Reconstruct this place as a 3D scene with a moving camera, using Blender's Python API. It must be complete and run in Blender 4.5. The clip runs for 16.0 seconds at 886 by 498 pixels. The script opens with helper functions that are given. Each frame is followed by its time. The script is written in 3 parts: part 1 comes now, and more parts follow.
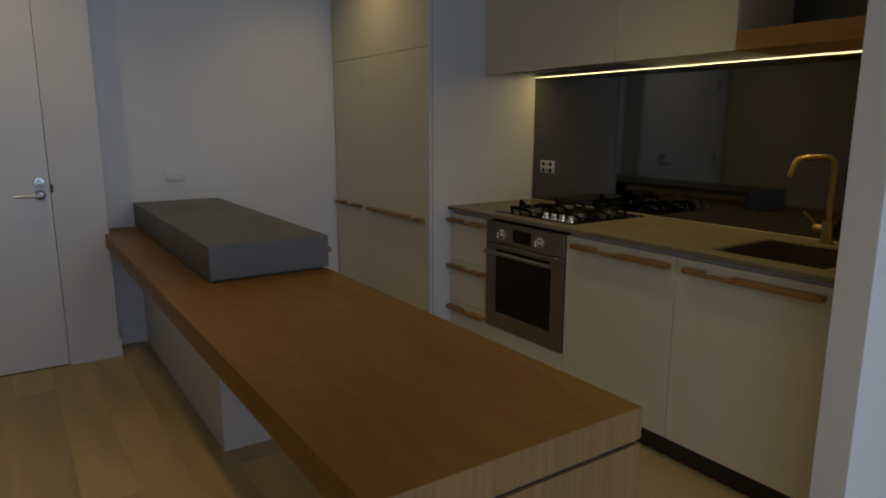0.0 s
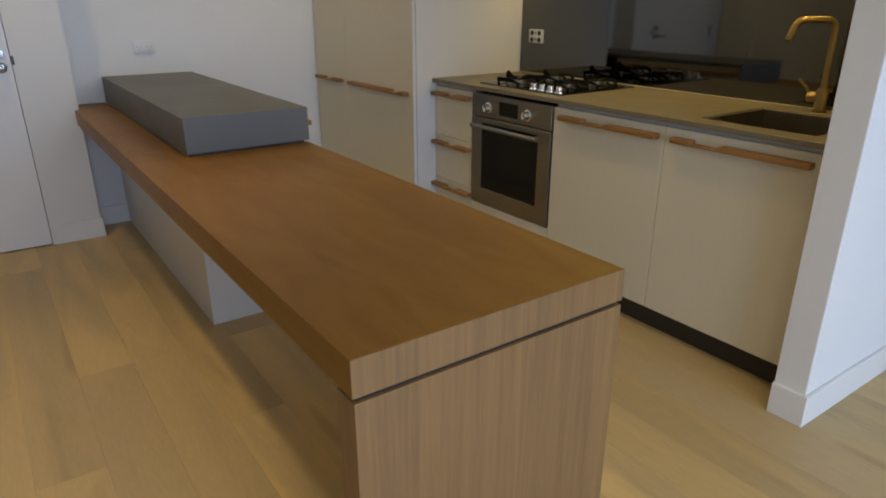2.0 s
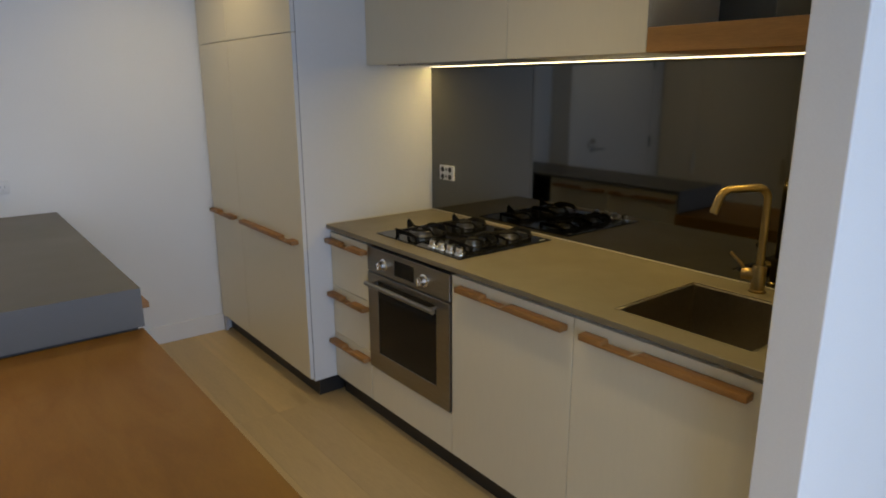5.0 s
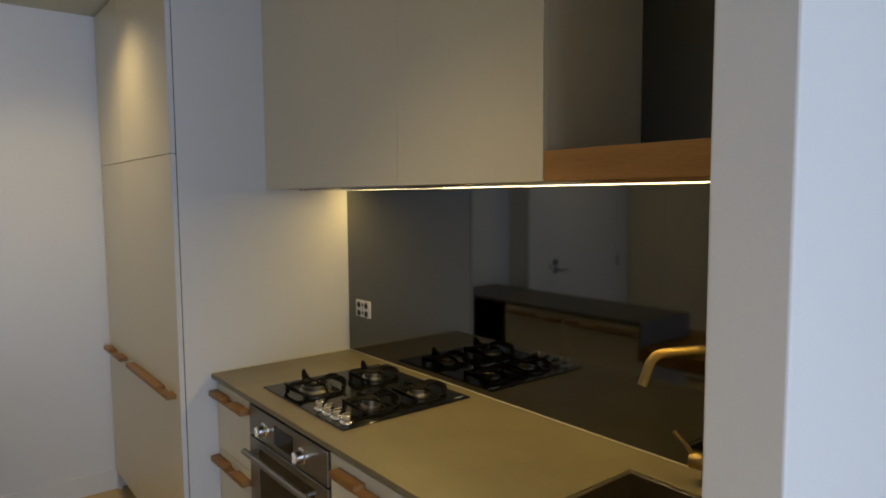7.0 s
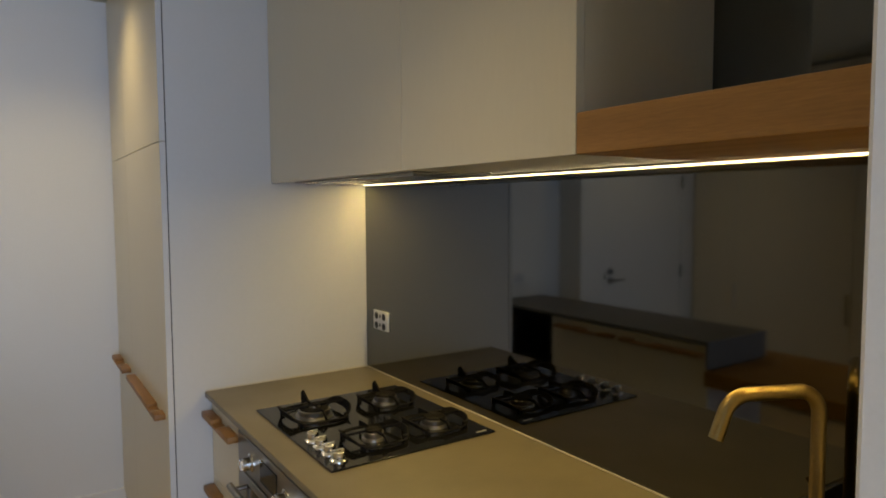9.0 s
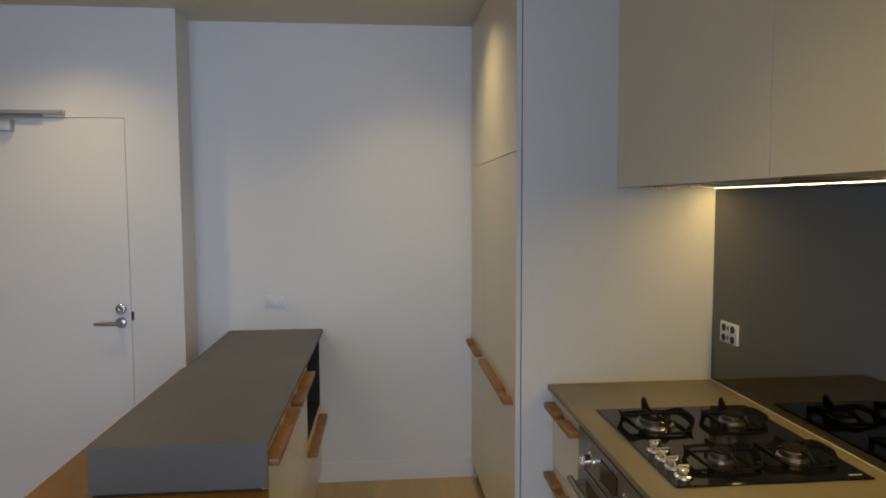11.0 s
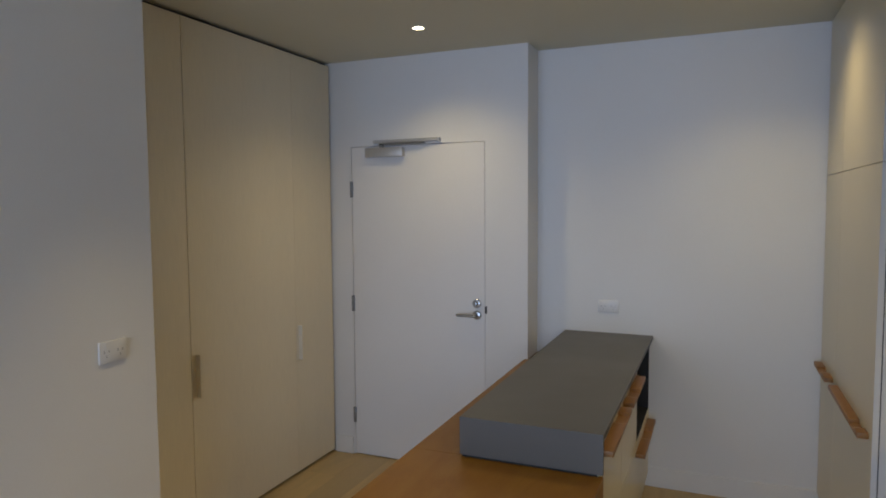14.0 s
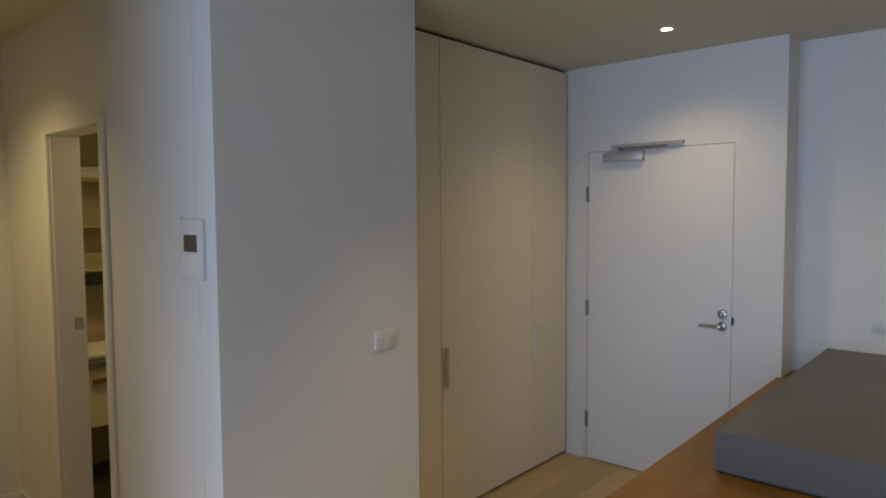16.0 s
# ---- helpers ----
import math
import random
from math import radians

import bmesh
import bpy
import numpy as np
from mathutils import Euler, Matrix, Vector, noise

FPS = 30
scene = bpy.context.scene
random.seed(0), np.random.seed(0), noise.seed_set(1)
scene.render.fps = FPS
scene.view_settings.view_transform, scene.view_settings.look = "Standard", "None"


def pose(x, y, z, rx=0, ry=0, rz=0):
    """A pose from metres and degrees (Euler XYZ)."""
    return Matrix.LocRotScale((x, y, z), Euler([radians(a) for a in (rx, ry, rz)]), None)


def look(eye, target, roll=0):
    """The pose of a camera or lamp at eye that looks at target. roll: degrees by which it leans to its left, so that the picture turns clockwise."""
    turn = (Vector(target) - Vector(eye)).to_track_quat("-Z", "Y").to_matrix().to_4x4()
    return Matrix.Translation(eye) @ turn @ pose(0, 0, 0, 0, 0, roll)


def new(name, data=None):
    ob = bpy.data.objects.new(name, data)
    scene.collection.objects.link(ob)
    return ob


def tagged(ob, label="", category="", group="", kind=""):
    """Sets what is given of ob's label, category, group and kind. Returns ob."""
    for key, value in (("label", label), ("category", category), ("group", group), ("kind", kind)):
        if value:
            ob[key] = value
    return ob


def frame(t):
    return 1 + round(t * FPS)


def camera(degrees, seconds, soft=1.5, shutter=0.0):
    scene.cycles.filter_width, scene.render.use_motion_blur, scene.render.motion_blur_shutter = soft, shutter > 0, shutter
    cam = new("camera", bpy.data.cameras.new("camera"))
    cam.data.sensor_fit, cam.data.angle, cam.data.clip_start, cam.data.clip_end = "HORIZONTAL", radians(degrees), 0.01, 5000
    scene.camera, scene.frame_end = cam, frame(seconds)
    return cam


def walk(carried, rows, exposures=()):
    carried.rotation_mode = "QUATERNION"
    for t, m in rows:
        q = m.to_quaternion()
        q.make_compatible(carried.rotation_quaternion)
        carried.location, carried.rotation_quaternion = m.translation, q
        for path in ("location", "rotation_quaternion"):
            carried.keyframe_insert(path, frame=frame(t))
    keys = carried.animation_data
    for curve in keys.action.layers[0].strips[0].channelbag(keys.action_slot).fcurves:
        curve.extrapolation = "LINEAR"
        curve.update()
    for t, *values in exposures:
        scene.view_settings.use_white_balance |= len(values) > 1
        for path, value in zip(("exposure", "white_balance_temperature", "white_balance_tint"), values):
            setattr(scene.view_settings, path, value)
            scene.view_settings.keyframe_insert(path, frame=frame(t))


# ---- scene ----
cam = camera(68.6, 16.0, soft=1.9)
PATH = [
    (0, (0.738, 0.744, 1.386), (1.836, 2.372, 1.005), 0.1),
    (0.5, (0.74, 0.74, 1.357), (1.835, 2.345, 0.882), 0.0),
    (1, (0.737, 0.736, 1.335), (1.826, 2.31, 0.753), -0.0),
    (1.5, (0.743, 0.74, 1.315), (1.818, 2.284, 0.637), -0.0),
    (2, (0.761, 0.758, 1.329), (1.836, 2.283, 0.609), -0.0),
    (2.5, (0.803, 0.801, 1.363), (1.888, 2.318, 0.64), -0.1),
    (3, (0.884, 0.853, 1.411), (1.991, 2.353, 0.687), -0.1),
    (3.5, (0.992, 0.889, 1.463), (2.122, 2.374, 0.743), -0.1),
    (4, (1.109, 0.914, 1.514), (2.248, 2.404, 0.819), -0.2),
    (4.5, (1.226, 0.952, 1.546), (2.388, 2.457, 0.926), -0.2),
    (5, (1.405, 1.057, 1.574), (2.601, 2.583, 1.082), -0.2),
    (7.5, (2.095, 1.329, 1.633), (3.345, 2.883, 1.487), -0.3),
    (8, (2.195, 1.448, 1.585), (3.448, 3.0, 1.44), -0.2),
    (10.5, (2.36, 1.466, 1.573), (2.814, 3.409, 1.444), -0.2),
    (11, (2.254, 1.452, 1.61), (2.435, 3.438, 1.467), -0.2),
    (11.5, (2.197, 1.448, 1.617), (2.12, 3.441, 1.475), -0.3),
    (12, (2.155, 1.459, 1.624), (1.876, 3.435, 1.482), -0.2),
    (12.5, (2.129, 1.466, 1.616), (1.685, 3.411, 1.478), -0.2),
    (13, (2.152, 1.382, 1.61), (1.585, 3.295, 1.473), -0.2),
    (13.5, (2.181, 1.269, 1.636), (1.49, 3.141, 1.497), -0.4),
    (14, (2.241, 1.229, 1.665), (1.461, 3.065, 1.53), -0.4),
    (14.5, (2.275, 1.19, 1.682), (1.447, 3.005, 1.546), -0.3),
    (15, (2.279, 1.152, 1.688), (1.385, 2.936, 1.558), -0.3),
    (15.5, (2.214, 1.111, 1.682), (1.143, 2.795, 1.558), -0.5),
    (16, (2.158, 1.081, 1.677), (0.832, 2.574, 1.556), -0.4),
]
EXPOSURE = [(t, stops, kelvin, 11) for t, stops, kelvin in (
    (0.0, -1.18, 7450), (0.1, -0.86, 7450), (0.2, -0.38, 7450), (0.3, -0.13, 7450), (0.5, 0.01, 7450), (2.5, 0.06, 7300), (4.5, 0.06, 7080), (5.2, -0.01, 7000),
    (7.5, -0.09, 7600), (8.0, 0.03, 7450), (8.2, 0.03, 7450), (10.5, 0.04, 7700), (11.0, -0.10, 7500), (11.5, -0.15, 7350), (12.5, -0.17, 7200), (16.0, -0.24, 7000))]
walk(cam, [(t, look(eye, target, roll)) for t, eye, target, roll in PATH], EXPOSURE)

# ---- light and exposure ----
world = bpy.data.worlds.new("sky")
scene.world = world
world.use_nodes = True
wn = world.node_tree.nodes
sky = wn.new("ShaderNodeTexSky")
sky.sky_type, sky.sun_disc = "NISHITA", False
sky.sun_elevation, sky.sun_rotation = radians(38), radians(200)
wn["Background"].inputs[1].default_value = 0.06
world.node_tree.links.new(sky.outputs[0], wn["Background"].inputs[0])


def area_lamp(name, m, sx, sy, watts, colour, spread=180):
    d = bpy.data.lights.new(name, "AREA")
    d.shape, d.size, d.size_y, d.energy, d.color, d.spread = "RECTANGLE", sx, sy, watts, colour, radians(spread)
    ob = new(name, d)
    ob.matrix_world = m
    return ob


def spot_lamp(name, x, y, z, watts, colour, angle=95, blend=0.8):
    d = bpy.data.lights.new(name, "SPOT")
    d.energy, d.color, d.spot_size, d.spot_blend, d.shadow_soft_size = watts, colour, radians(angle), blend, 0.06
    ob = new(name, d)
    ob.matrix_world = look((x, y, z), (x, y + 0.001, 0))
    return ob


CEIL = 2.595
DAY = (0.388, 0.59, 1.0)
WARM, AMBER = (1.0, 0.82, 0.47), (1.0, 0.78, 0.35)
area_lamp("window_daylight", look((1.6, -3.05, 1.25), (1.6, 0, 0.75)), 4.4, 2.2, 215, DAY)
# First is visible; fourth to sixth are unseen lamps added as fill.
DOWNLIGHTS_AND_FILL = [(0.77, 4.38), (2.44, 4.42), (0.77, 2.90), (2.38, 2.50), (0.85, 0.00), (1.50, -1.20), (-1.3, 1.6), (-1.3, 2.75)]
for (dx, dy), watts, beam in zip(DOWNLIGHTS_AND_FILL, (24, 23, 46, 30, 60, 50, 40, 44), (138, 132, 64, 118, 150, 150, 125, 130)):
    spot_lamp("downlight_or_fill_beam", dx, dy, CEIL - 0.03, watts, WARM if dx > 0 else AMBER, beam, 1.0)
area_lamp("led_glow", look((3.5300, 2.765, 1.6595), (3.5300, 2.7655, 0.9)) @ pose(0, 0, 0, 0, 0, 90), 2.18, 0.007, 7.2, (1.0, 0.76, 0.28))


# ---- materials ----
def mat(name, colour, rough=0.5, metal=0.0, **k):
    """A procedural surface: two scales of colour change, and a fine bump."""
    m = bpy.data.materials.new(name)
    m.use_nodes = True
    nt = m.node_tree
    b = nt.nodes["Principled BSDF"]
    b.inputs["Roughness"].default_value, b.inputs["Metallic"].default_value = rough, metal
    b.inputs["Base Color"].default_value = (*colour, 1)
    if "spec" in k:
        b.inputs["Specular IOR Level"].default_value = k["spec"]
    if "coat" in k:
        b.inputs["Coat Weight"].default_value, b.inputs["Coat Roughness"].default_value = k["coat"], k.get("coat_rough", 0.1)
    if "emit" in k:
        b.inputs["Emission Color"].default_value, b.inputs["Emission Strength"].default_value = (*k["emit"], 1), k["power"]
        return m
    coord = nt.nodes.new("ShaderNodeTexCoord")
    mp = nt.nodes.new("ShaderNodeMapping")
    mp.inputs["Scale"].default_value = k.get("stretch", (1, 1, 1))
    nt.links.new(coord.outputs["Object"], mp.inputs["Vector"])
    vec = mp.outputs["Vector"]
    if k.get("random"):
        info = nt.nodes.new("ShaderNodeObjectInfo")
        off = nt.nodes.new("ShaderNodeVectorMath")
        off.operation = "SCALE"
        off.inputs[0].default_value = (37, 19, 53)
        nt.links.new(info.outputs["Random"], off.inputs["Scale"])
        add = nt.nodes.new("ShaderNodeVectorMath")
        nt.links.new(vec, add.inputs[0])
        nt.links.new(off.outputs[0], add.inputs[1])
        vec = add.outputs[0]

    def tex(scale, detail=4.0, rough_=0.55, distort=0.0):
        n = nt.nodes.new("ShaderNodeTexNoise")
        n.inputs["Scale"].default_value, n.inputs["Detail"].default_value = scale, detail
        n.inputs["Roughness"].default_value, n.inputs["Distortion"].default_value = rough_, distort
        nt.links.new(vec, n.inputs["Vector"])
        return n.outputs[0]

    big, small = tex(k.get("big", 2.0), 3, 0.5, k.get("distort", 0.0)), tex(k.get("small", 60.0), 5, 0.65)
    vary, fine = k.get("vary", 0.06), k.get("fine", 0.04)

    def mix(fac, a, bcol, amount=None):
        n = nt.nodes.new("ShaderNodeMix")
        n.data_type = "RGBA"
        nt.links.new(fac, n.inputs["Factor"])
        for s, v in (("A", a), ("B", bcol)):
            sock = next(i for i in n.inputs if i.identifier == s + "_Color")
            if isinstance(v, tuple):
                sock.default_value = (*v, 1)
            else:
                nt.links.new(v, sock)
        return next(o for o in n.outputs if o.identifier == "Result_Color")

    def ramp(src, lo, hi):
        n = nt.nodes.new("ShaderNodeMapRange")
        n.inputs["From Min"].default_value, n.inputs["From Max"].default_value = lo, hi
        nt.links.new(src, n.inputs["Value"])
        return n.outputs["Result"]

    def shade(f):
        return tuple(min(1.0, c * f) for c in colour)

    second = k.get("second", shade(1 - 2 * vary))
    col = mix(ramp(big, 0.3, 0.7), shade(1 + vary), second)
    if k.get("random"):
        spread = nt.nodes.new("ShaderNodeMapRange")
        spread.inputs["To Min"].default_value, spread.inputs["To Max"].default_value = 1 - k["random"], 1 + k["random"]
        nt.links.new(info.outputs["Random"], spread.inputs["Value"])
        mul = nt.nodes.new("ShaderNodeVectorMath")
        mul.operation = "SCALE"
        nt.links.new(col, mul.inputs[0])
        nt.links.new(spread.outputs["Result"], mul.inputs["Scale"])
        col = mul.outputs[0]
        if "tone" in k:
            wheel = nt.nodes.new("ShaderNodeMath")
            wheel.operation = "PINGPONG"
            wheel.inputs[1].default_value = 0.09
            nt.links.new(info.outputs["Random"], wheel.inputs[0])
            col = mix(ramp(wheel.outputs[0], 0.02, 0.09), col, k["tone"])
    dark = nt.nodes.new("ShaderNodeMapRange")
    dark.inputs["From Min"].default_value, dark.inputs["From Max"].default_value = 0.35, 0.7
    dark.inputs["To Min"].default_value, dark.inputs["To Max"].default_value = 1 + fine, 1 - 2 * fine
    nt.links.new(small, dark.inputs["Value"])
    mul2 = nt.nodes.new("ShaderNodeVectorMath")
    mul2.operation = "SCALE"
    nt.links.new(col, mul2.inputs[0])
    nt.links.new(dark.outputs["Result"], mul2.inputs["Scale"])
    col = mul2.outputs[0]
    if k.get("knots"):
        vor = nt.nodes.new("ShaderNodeTexNoise")
        vor.inputs["Scale"].default_value, vor.inputs["Detail"].default_value = k["knots"], 1.0
        nt.links.new(vec, vor.inputs["Vector"])
        col = mix(ramp(vor.outputs[0], 0.66, 0.86), col, shade(0.5))
    nt.links.new(col, b.inputs["Base Color"])
    rr = nt.nodes.new("ShaderNodeMapRange")
    rr.inputs["To Min"].default_value, rr.inputs["To Max"].default_value = max(0.0, rough * 0.85), min(1.0, rough * 1.15)
    nt.links.new(big, rr.inputs["Value"])
    nt.links.new(rr.outputs["Result"], b.inputs["Roughness"])
    if k.get("bump", 0.05) > 0:
        bp = nt.nodes.new("ShaderNodeBump")
        bp.inputs["Strength"].default_value, bp.inputs["Distance"].default_value = k.get("bump", 0.05), 0.002
        nt.links.new(small, bp.inputs["Height"])
        nt.links.new(bp.outputs[0], b.inputs["Normal"])
    return m


WALL = mat("wall_paint", (0.74, 0.735, 0.725), 0.62, big=1.1, small=240, vary=0.015, fine=0.012, bump=0.06, spec=0.3)
# Off-white taken darker and yellower to hold warm bounce from the floor.
CEILING = mat("ceiling_paint_bounce", (0.62, 0.60, 0.49), 0.8, big=0.8, small=200, vary=0.015, fine=0.01, bump=0.04, spec=0.2)
TRIM = mat("trim_paint", (0.76, 0.75, 0.73), 0.4, big=3, small=120, vary=0.01, fine=0.01, bump=0.02)
DOOR = mat("door_paint", (0.76, 0.75, 0.74), 0.42, big=1.6, small=180, vary=0.012, fine=0.01, bump=0.03)
CABINET = mat("satin_cabinet", (0.68, 0.62, 0.47), 0.30, big=1.2, small=90, vary=0.012, fine=0.008, bump=0.01, stretch=(1, 1, 0.15))
PANEL = mat("satin_panel", (0.59, 0.585, 0.575), 0.35, big=1.2, small=90, vary=0.012, fine=0.008, bump=0.01)
WARDROBE = mat("beige_laminate", (0.80, 0.715, 0.55), 0.42, big=1.5, small=70, vary=0.02, fine=0.03, bump=0.03, stretch=(3, 3, 0.12))
# One pull finish in two tones: daylight and shade put into the colour.
PULL_LIT = mat("beige_pull_lit", (0.80, 0.75, 0.64), 0.35, vary=0.01, fine=0.01, bump=0.0)
PULL_SHADED = mat("beige_pull_shaded", (0.70, 0.60, 0.43), 0.4, vary=0.03, fine=0.02, bump=0.0)
FLOOR = mat("oak_boards", (0.56, 0.385, 0.170), 0.42, big=1.3, small=40, vary=0.11, fine=0.03, bump=0.05, stretch=(2.6, 0.42, 1), random=0.13, tone=(0.45, 0.33, 0.175), distort=1.4, spec=0.35, knots=3.2, second=(0.415, 0.312, 0.168))
JOINT = mat("board_joint", (0.44, 0.31, 0.15), 0.8)
TABLE = mat("table_timber", (0.228, 0.109, 0.013), 0.46, second=(0.196, 0.085, 0.010), big=2.6, small=60, vary=0.05, fine=0.03, spec=0.32, bump=0.03, stretch=(3.0, 0.7, 3), distort=1.2)
PALE = mat("pale_oak_end", (0.243, 0.136, 0.054), 0.5, big=2.6, small=30, vary=0.07, fine=0.09, bump=0.06, stretch=(4.0, 4.0, 0.11), distort=1.6)
HANDLE = mat("oak_handle", (0.30, 0.140, 0.040), 0.45, big=9, small=120, vary=0.12, fine=0.10, bump=0.04, stretch=(3, 0.3, 3))
# Handle oak made paler, to paint the light caught by the notch slope.
CUT_LIT = mat("lit_cut_oak", (0.58, 0.45, 0.31), 0.5, big=9, small=120, vary=0.06, fine=0.05, bump=0.02)
SHELFWOOD = mat("shelf_timber", (0.38, 0.19, 0.055), 0.45, big=5, small=80, vary=0.12, fine=0.09, bump=0.03, stretch=(4, 0.3, 4))
STONE = mat("grey_stone", (0.116, 0.112, 0.107), 0.47, spec=0.4, big=3, small=300, vary=0.02, fine=0.05, bump=0.02)
COUNTER = mat("grey_beige_counter", (0.182, 0.150, 0.094), 0.38, big=6, small=320, vary=0.05, fine=0.07, bump=0.02)
SMOKED = mat("smoked_mirror", (0.140, 0.143, 0.140), 0.04, 1.0, vary=0.01, fine=0.0, bump=0.0)
STEEL = mat("brushed_steel", (0.31, 0.295, 0.27), 0.32, 1.0, big=4, small=120, vary=0.03, fine=0.05, bump=0.03, stretch=(1, 0.1, 2))
SINK = mat("sink_steel", (0.38, 0.34, 0.27), 0.30, 1.0, big=6, small=140, vary=0.04, fine=0.05, bump=0.02)
CHROME = mat("polished_chrome", (0.82, 0.81, 0.79), 0.16, 1.0, vary=0.01, fine=0.0, bump=0.0)
SATIN = mat("satin_nickel", (0.43, 0.43, 0.43), 0.28, 1.0, vary=0.02, fine=0.02, bump=0.01)
HINGE = mat("dull_hinge", (0.26, 0.26, 0.26), 0.4, 1.0, vary=0.02, fine=0.02, bump=0.01)
ALU = mat("silver_paint", (0.50, 0.50, 0.50), 0.4, 0.6, vary=0.02, fine=0.02, bump=0.02)
BRASS = mat("brushed_brass", (0.35, 0.25, 0.105), 0.38, 1.0, big=12, small=150, vary=0.06, fine=0.05, bump=0.02)
GLASS = mat("black_glass", (0.008, 0.008, 0.008), 0.08, 0.0, vary=0.02, fine=0.0, bump=0.0, spec=0.28)
IRON = mat("cast_iron", (0.009, 0.008, 0.007), 0.75, 0.0, spec=0.12, big=20, small=300, vary=0.15, fine=0.1, bump=0.25)
# Black that puts shade into gaps and joints; also for plain black parts.
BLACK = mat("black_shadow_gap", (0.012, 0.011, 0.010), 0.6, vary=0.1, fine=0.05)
KICK = mat("black_kickboard", (0.020, 0.018, 0.017), 0.4, vary=0.1, fine=0.05)
PLASTIC = mat("white_plastic", (0.70, 0.695, 0.685), 0.34, vary=0.01, fine=0.0, bump=0.0)
SLOT = mat("grey_slot", (0.42, 0.42, 0.42), 0.5, vary=0.01, fine=0.0, bump=0.0)
SEALANT = mat("pale_sealant", (0.62, 0.57, 0.46), 0.45, vary=0.04, fine=0.03, bump=0.0)
SCREEN = mat("dark_screen", (0.05, 0.045, 0.04), 0.15, vary=0.05, fine=0.0, bump=0.0)
TILE = mat("bathroom_tile", (0.42, 0.36, 0.24), 0.3, big=3, small=90, vary=0.05, fine=0.03)
DARKFLOOR = mat("dark_bathroom_tile", (0.06, 0.055, 0.055), 0.4, big=4, small=90, vary=0.1, fine=0.06)
LED = mat("led_strip", (1, 0.9, 0.7), 0.5, emit=(1.0, 0.90, 0.62), power=5.0)
LAMP = mat("downlight_lens", (1, 0.95, 0.85), 0.5, emit=(1.0, 0.86, 0.62), power=14.0)


# ---- building blocks ----
def cuboid(x0, x1, y0, y1, z0, z1, bev=0.0, seg=2, bm=None):
    t = bmesh.new()
    bmesh.ops.create_cube(t, size=1.0)
    for v in t.verts:
        v.co = ((x0 + x1) / 2 + v.co.x * (x1 - x0), (y0 + y1) / 2 + v.co.y * (y1 - y0), (z0 + z1) / 2 + v.co.z * (z1 - z0))
    if bev > 0:
        bmesh.ops.bevel(t, geom=t.edges[:], offset=bev, segments=seg, affect="EDGES", profile=0.5)
    if bm is None:
        return t
    join(bm, t)
    return bm


def join(bm, other):
    me = bpy.data.meshes.new("tmp")
    other.to_mesh(me)
    bm.from_mesh(me)
    bpy.data.meshes.remove(me)
    other.free()


def lathe(profile, centre=(0, 0, 0), axis="z", n=32):
    """Turns (radius, height) pairs about an axis."""
    t = bmesh.new()
    rings = []
    for r, h in profile:
        ring = []
        for i in range(n):
            a = 2 * math.pi * i / n
            p = (r * math.cos(a), r * math.sin(a), h)
            if axis == "x":
                p = (p[2], p[0], p[1])
            elif axis == "y":
                p = (p[1], p[2], p[0])
            ring.append(t.verts.new((p[0] + centre[0], p[1] + centre[1], p[2] + centre[2])))
        rings.append(ring)
    for a, b in zip(rings, rings[1:]):
        for i in range(n):
            t.faces.new((a[i], a[(i + 1) % n], b[(i + 1) % n], b[i]))
    t.faces.new(list(reversed(rings[0])))
    t.faces.new(rings[-1])
    bmesh.ops.recalc_face_normals(t, faces=t.faces[:])
    return t


def tube(points, r, n=14, bm=None):
    """A round bar along a line of points."""
    t = bmesh.new()
    pts = [Vector(p) for p in points]
    rings = []
    side = None
    for i, p in enumerate(pts):
        d = ((pts[min(i + 1, len(pts) - 1)] - p).normalized() + (p - pts[max(i - 1, 0)]).normalized()).normalized()
        if side is None:
            side = d.orthogonal().normalized()
        side = (side - d * side.dot(d)).normalized()
        up = d.cross(side)
        rad = r[i] if isinstance(r, (list, tuple)) else r
        rings.append([t.verts.new(p + rad * (math.cos(2 * math.pi * k / n) * side + math.sin(2 * math.pi * k / n) * up)) for k in range(n)])
    for a, b in zip(rings, rings[1:]):
        for k in range(n):
            t.faces.new((a[k], a[(k + 1) % n], b[(k + 1) % n], b[k]))
    t.faces.new(list(reversed(rings[0])))
    t.faces.new(rings[-1])
    bmesh.ops.recalc_face_normals(t, faces=t.faces[:])
    if bm is None:
        return t
    join(bm, t)
    return bm


def prism(outline, axis, a, b, bev=0.0):
    """An outline pushed from a to b along x ((y, z) pairs), y ((x, z) pairs) or z ((x, y) pairs)."""
    t = bmesh.new()

    def at(p, d):
        return (d, p[0], p[1]) if axis == "x" else (p[0], d, p[1]) if axis == "y" else (p[0], p[1], d)

    lo, hi = [t.verts.new(at(p, a)) for p in outline], [t.verts.new(at(p, b)) for p in outline]
    t.faces.new(lo)
    t.faces.new(hi)
    for i in range(len(outline)):
        j = (i + 1) % len(outline)
        t.faces.new((lo[i], lo[j], hi[j], hi[i]))
    bmesh.ops.recalc_face_normals(t, faces=t.faces[:])
    if bev > 0:
        bmesh.ops.bevel(t, geom=t.edges[:], offset=bev, segments=2, affect="EDGES", profile=0.5)
    return t


def window_frame(outer, inner, x0, x1):
    """An upright frame that faces along x: outer and inner are (y0, y1, z0, z1)."""
    bm = slab_with_hole(outer, inner, x0, x1)
    for v in bm.verts:
        v.co = (v.co.z, v.co.x, v.co.y)
    bmesh.ops.recalc_face_normals(bm, faces=bm.faces[:])
    return bm


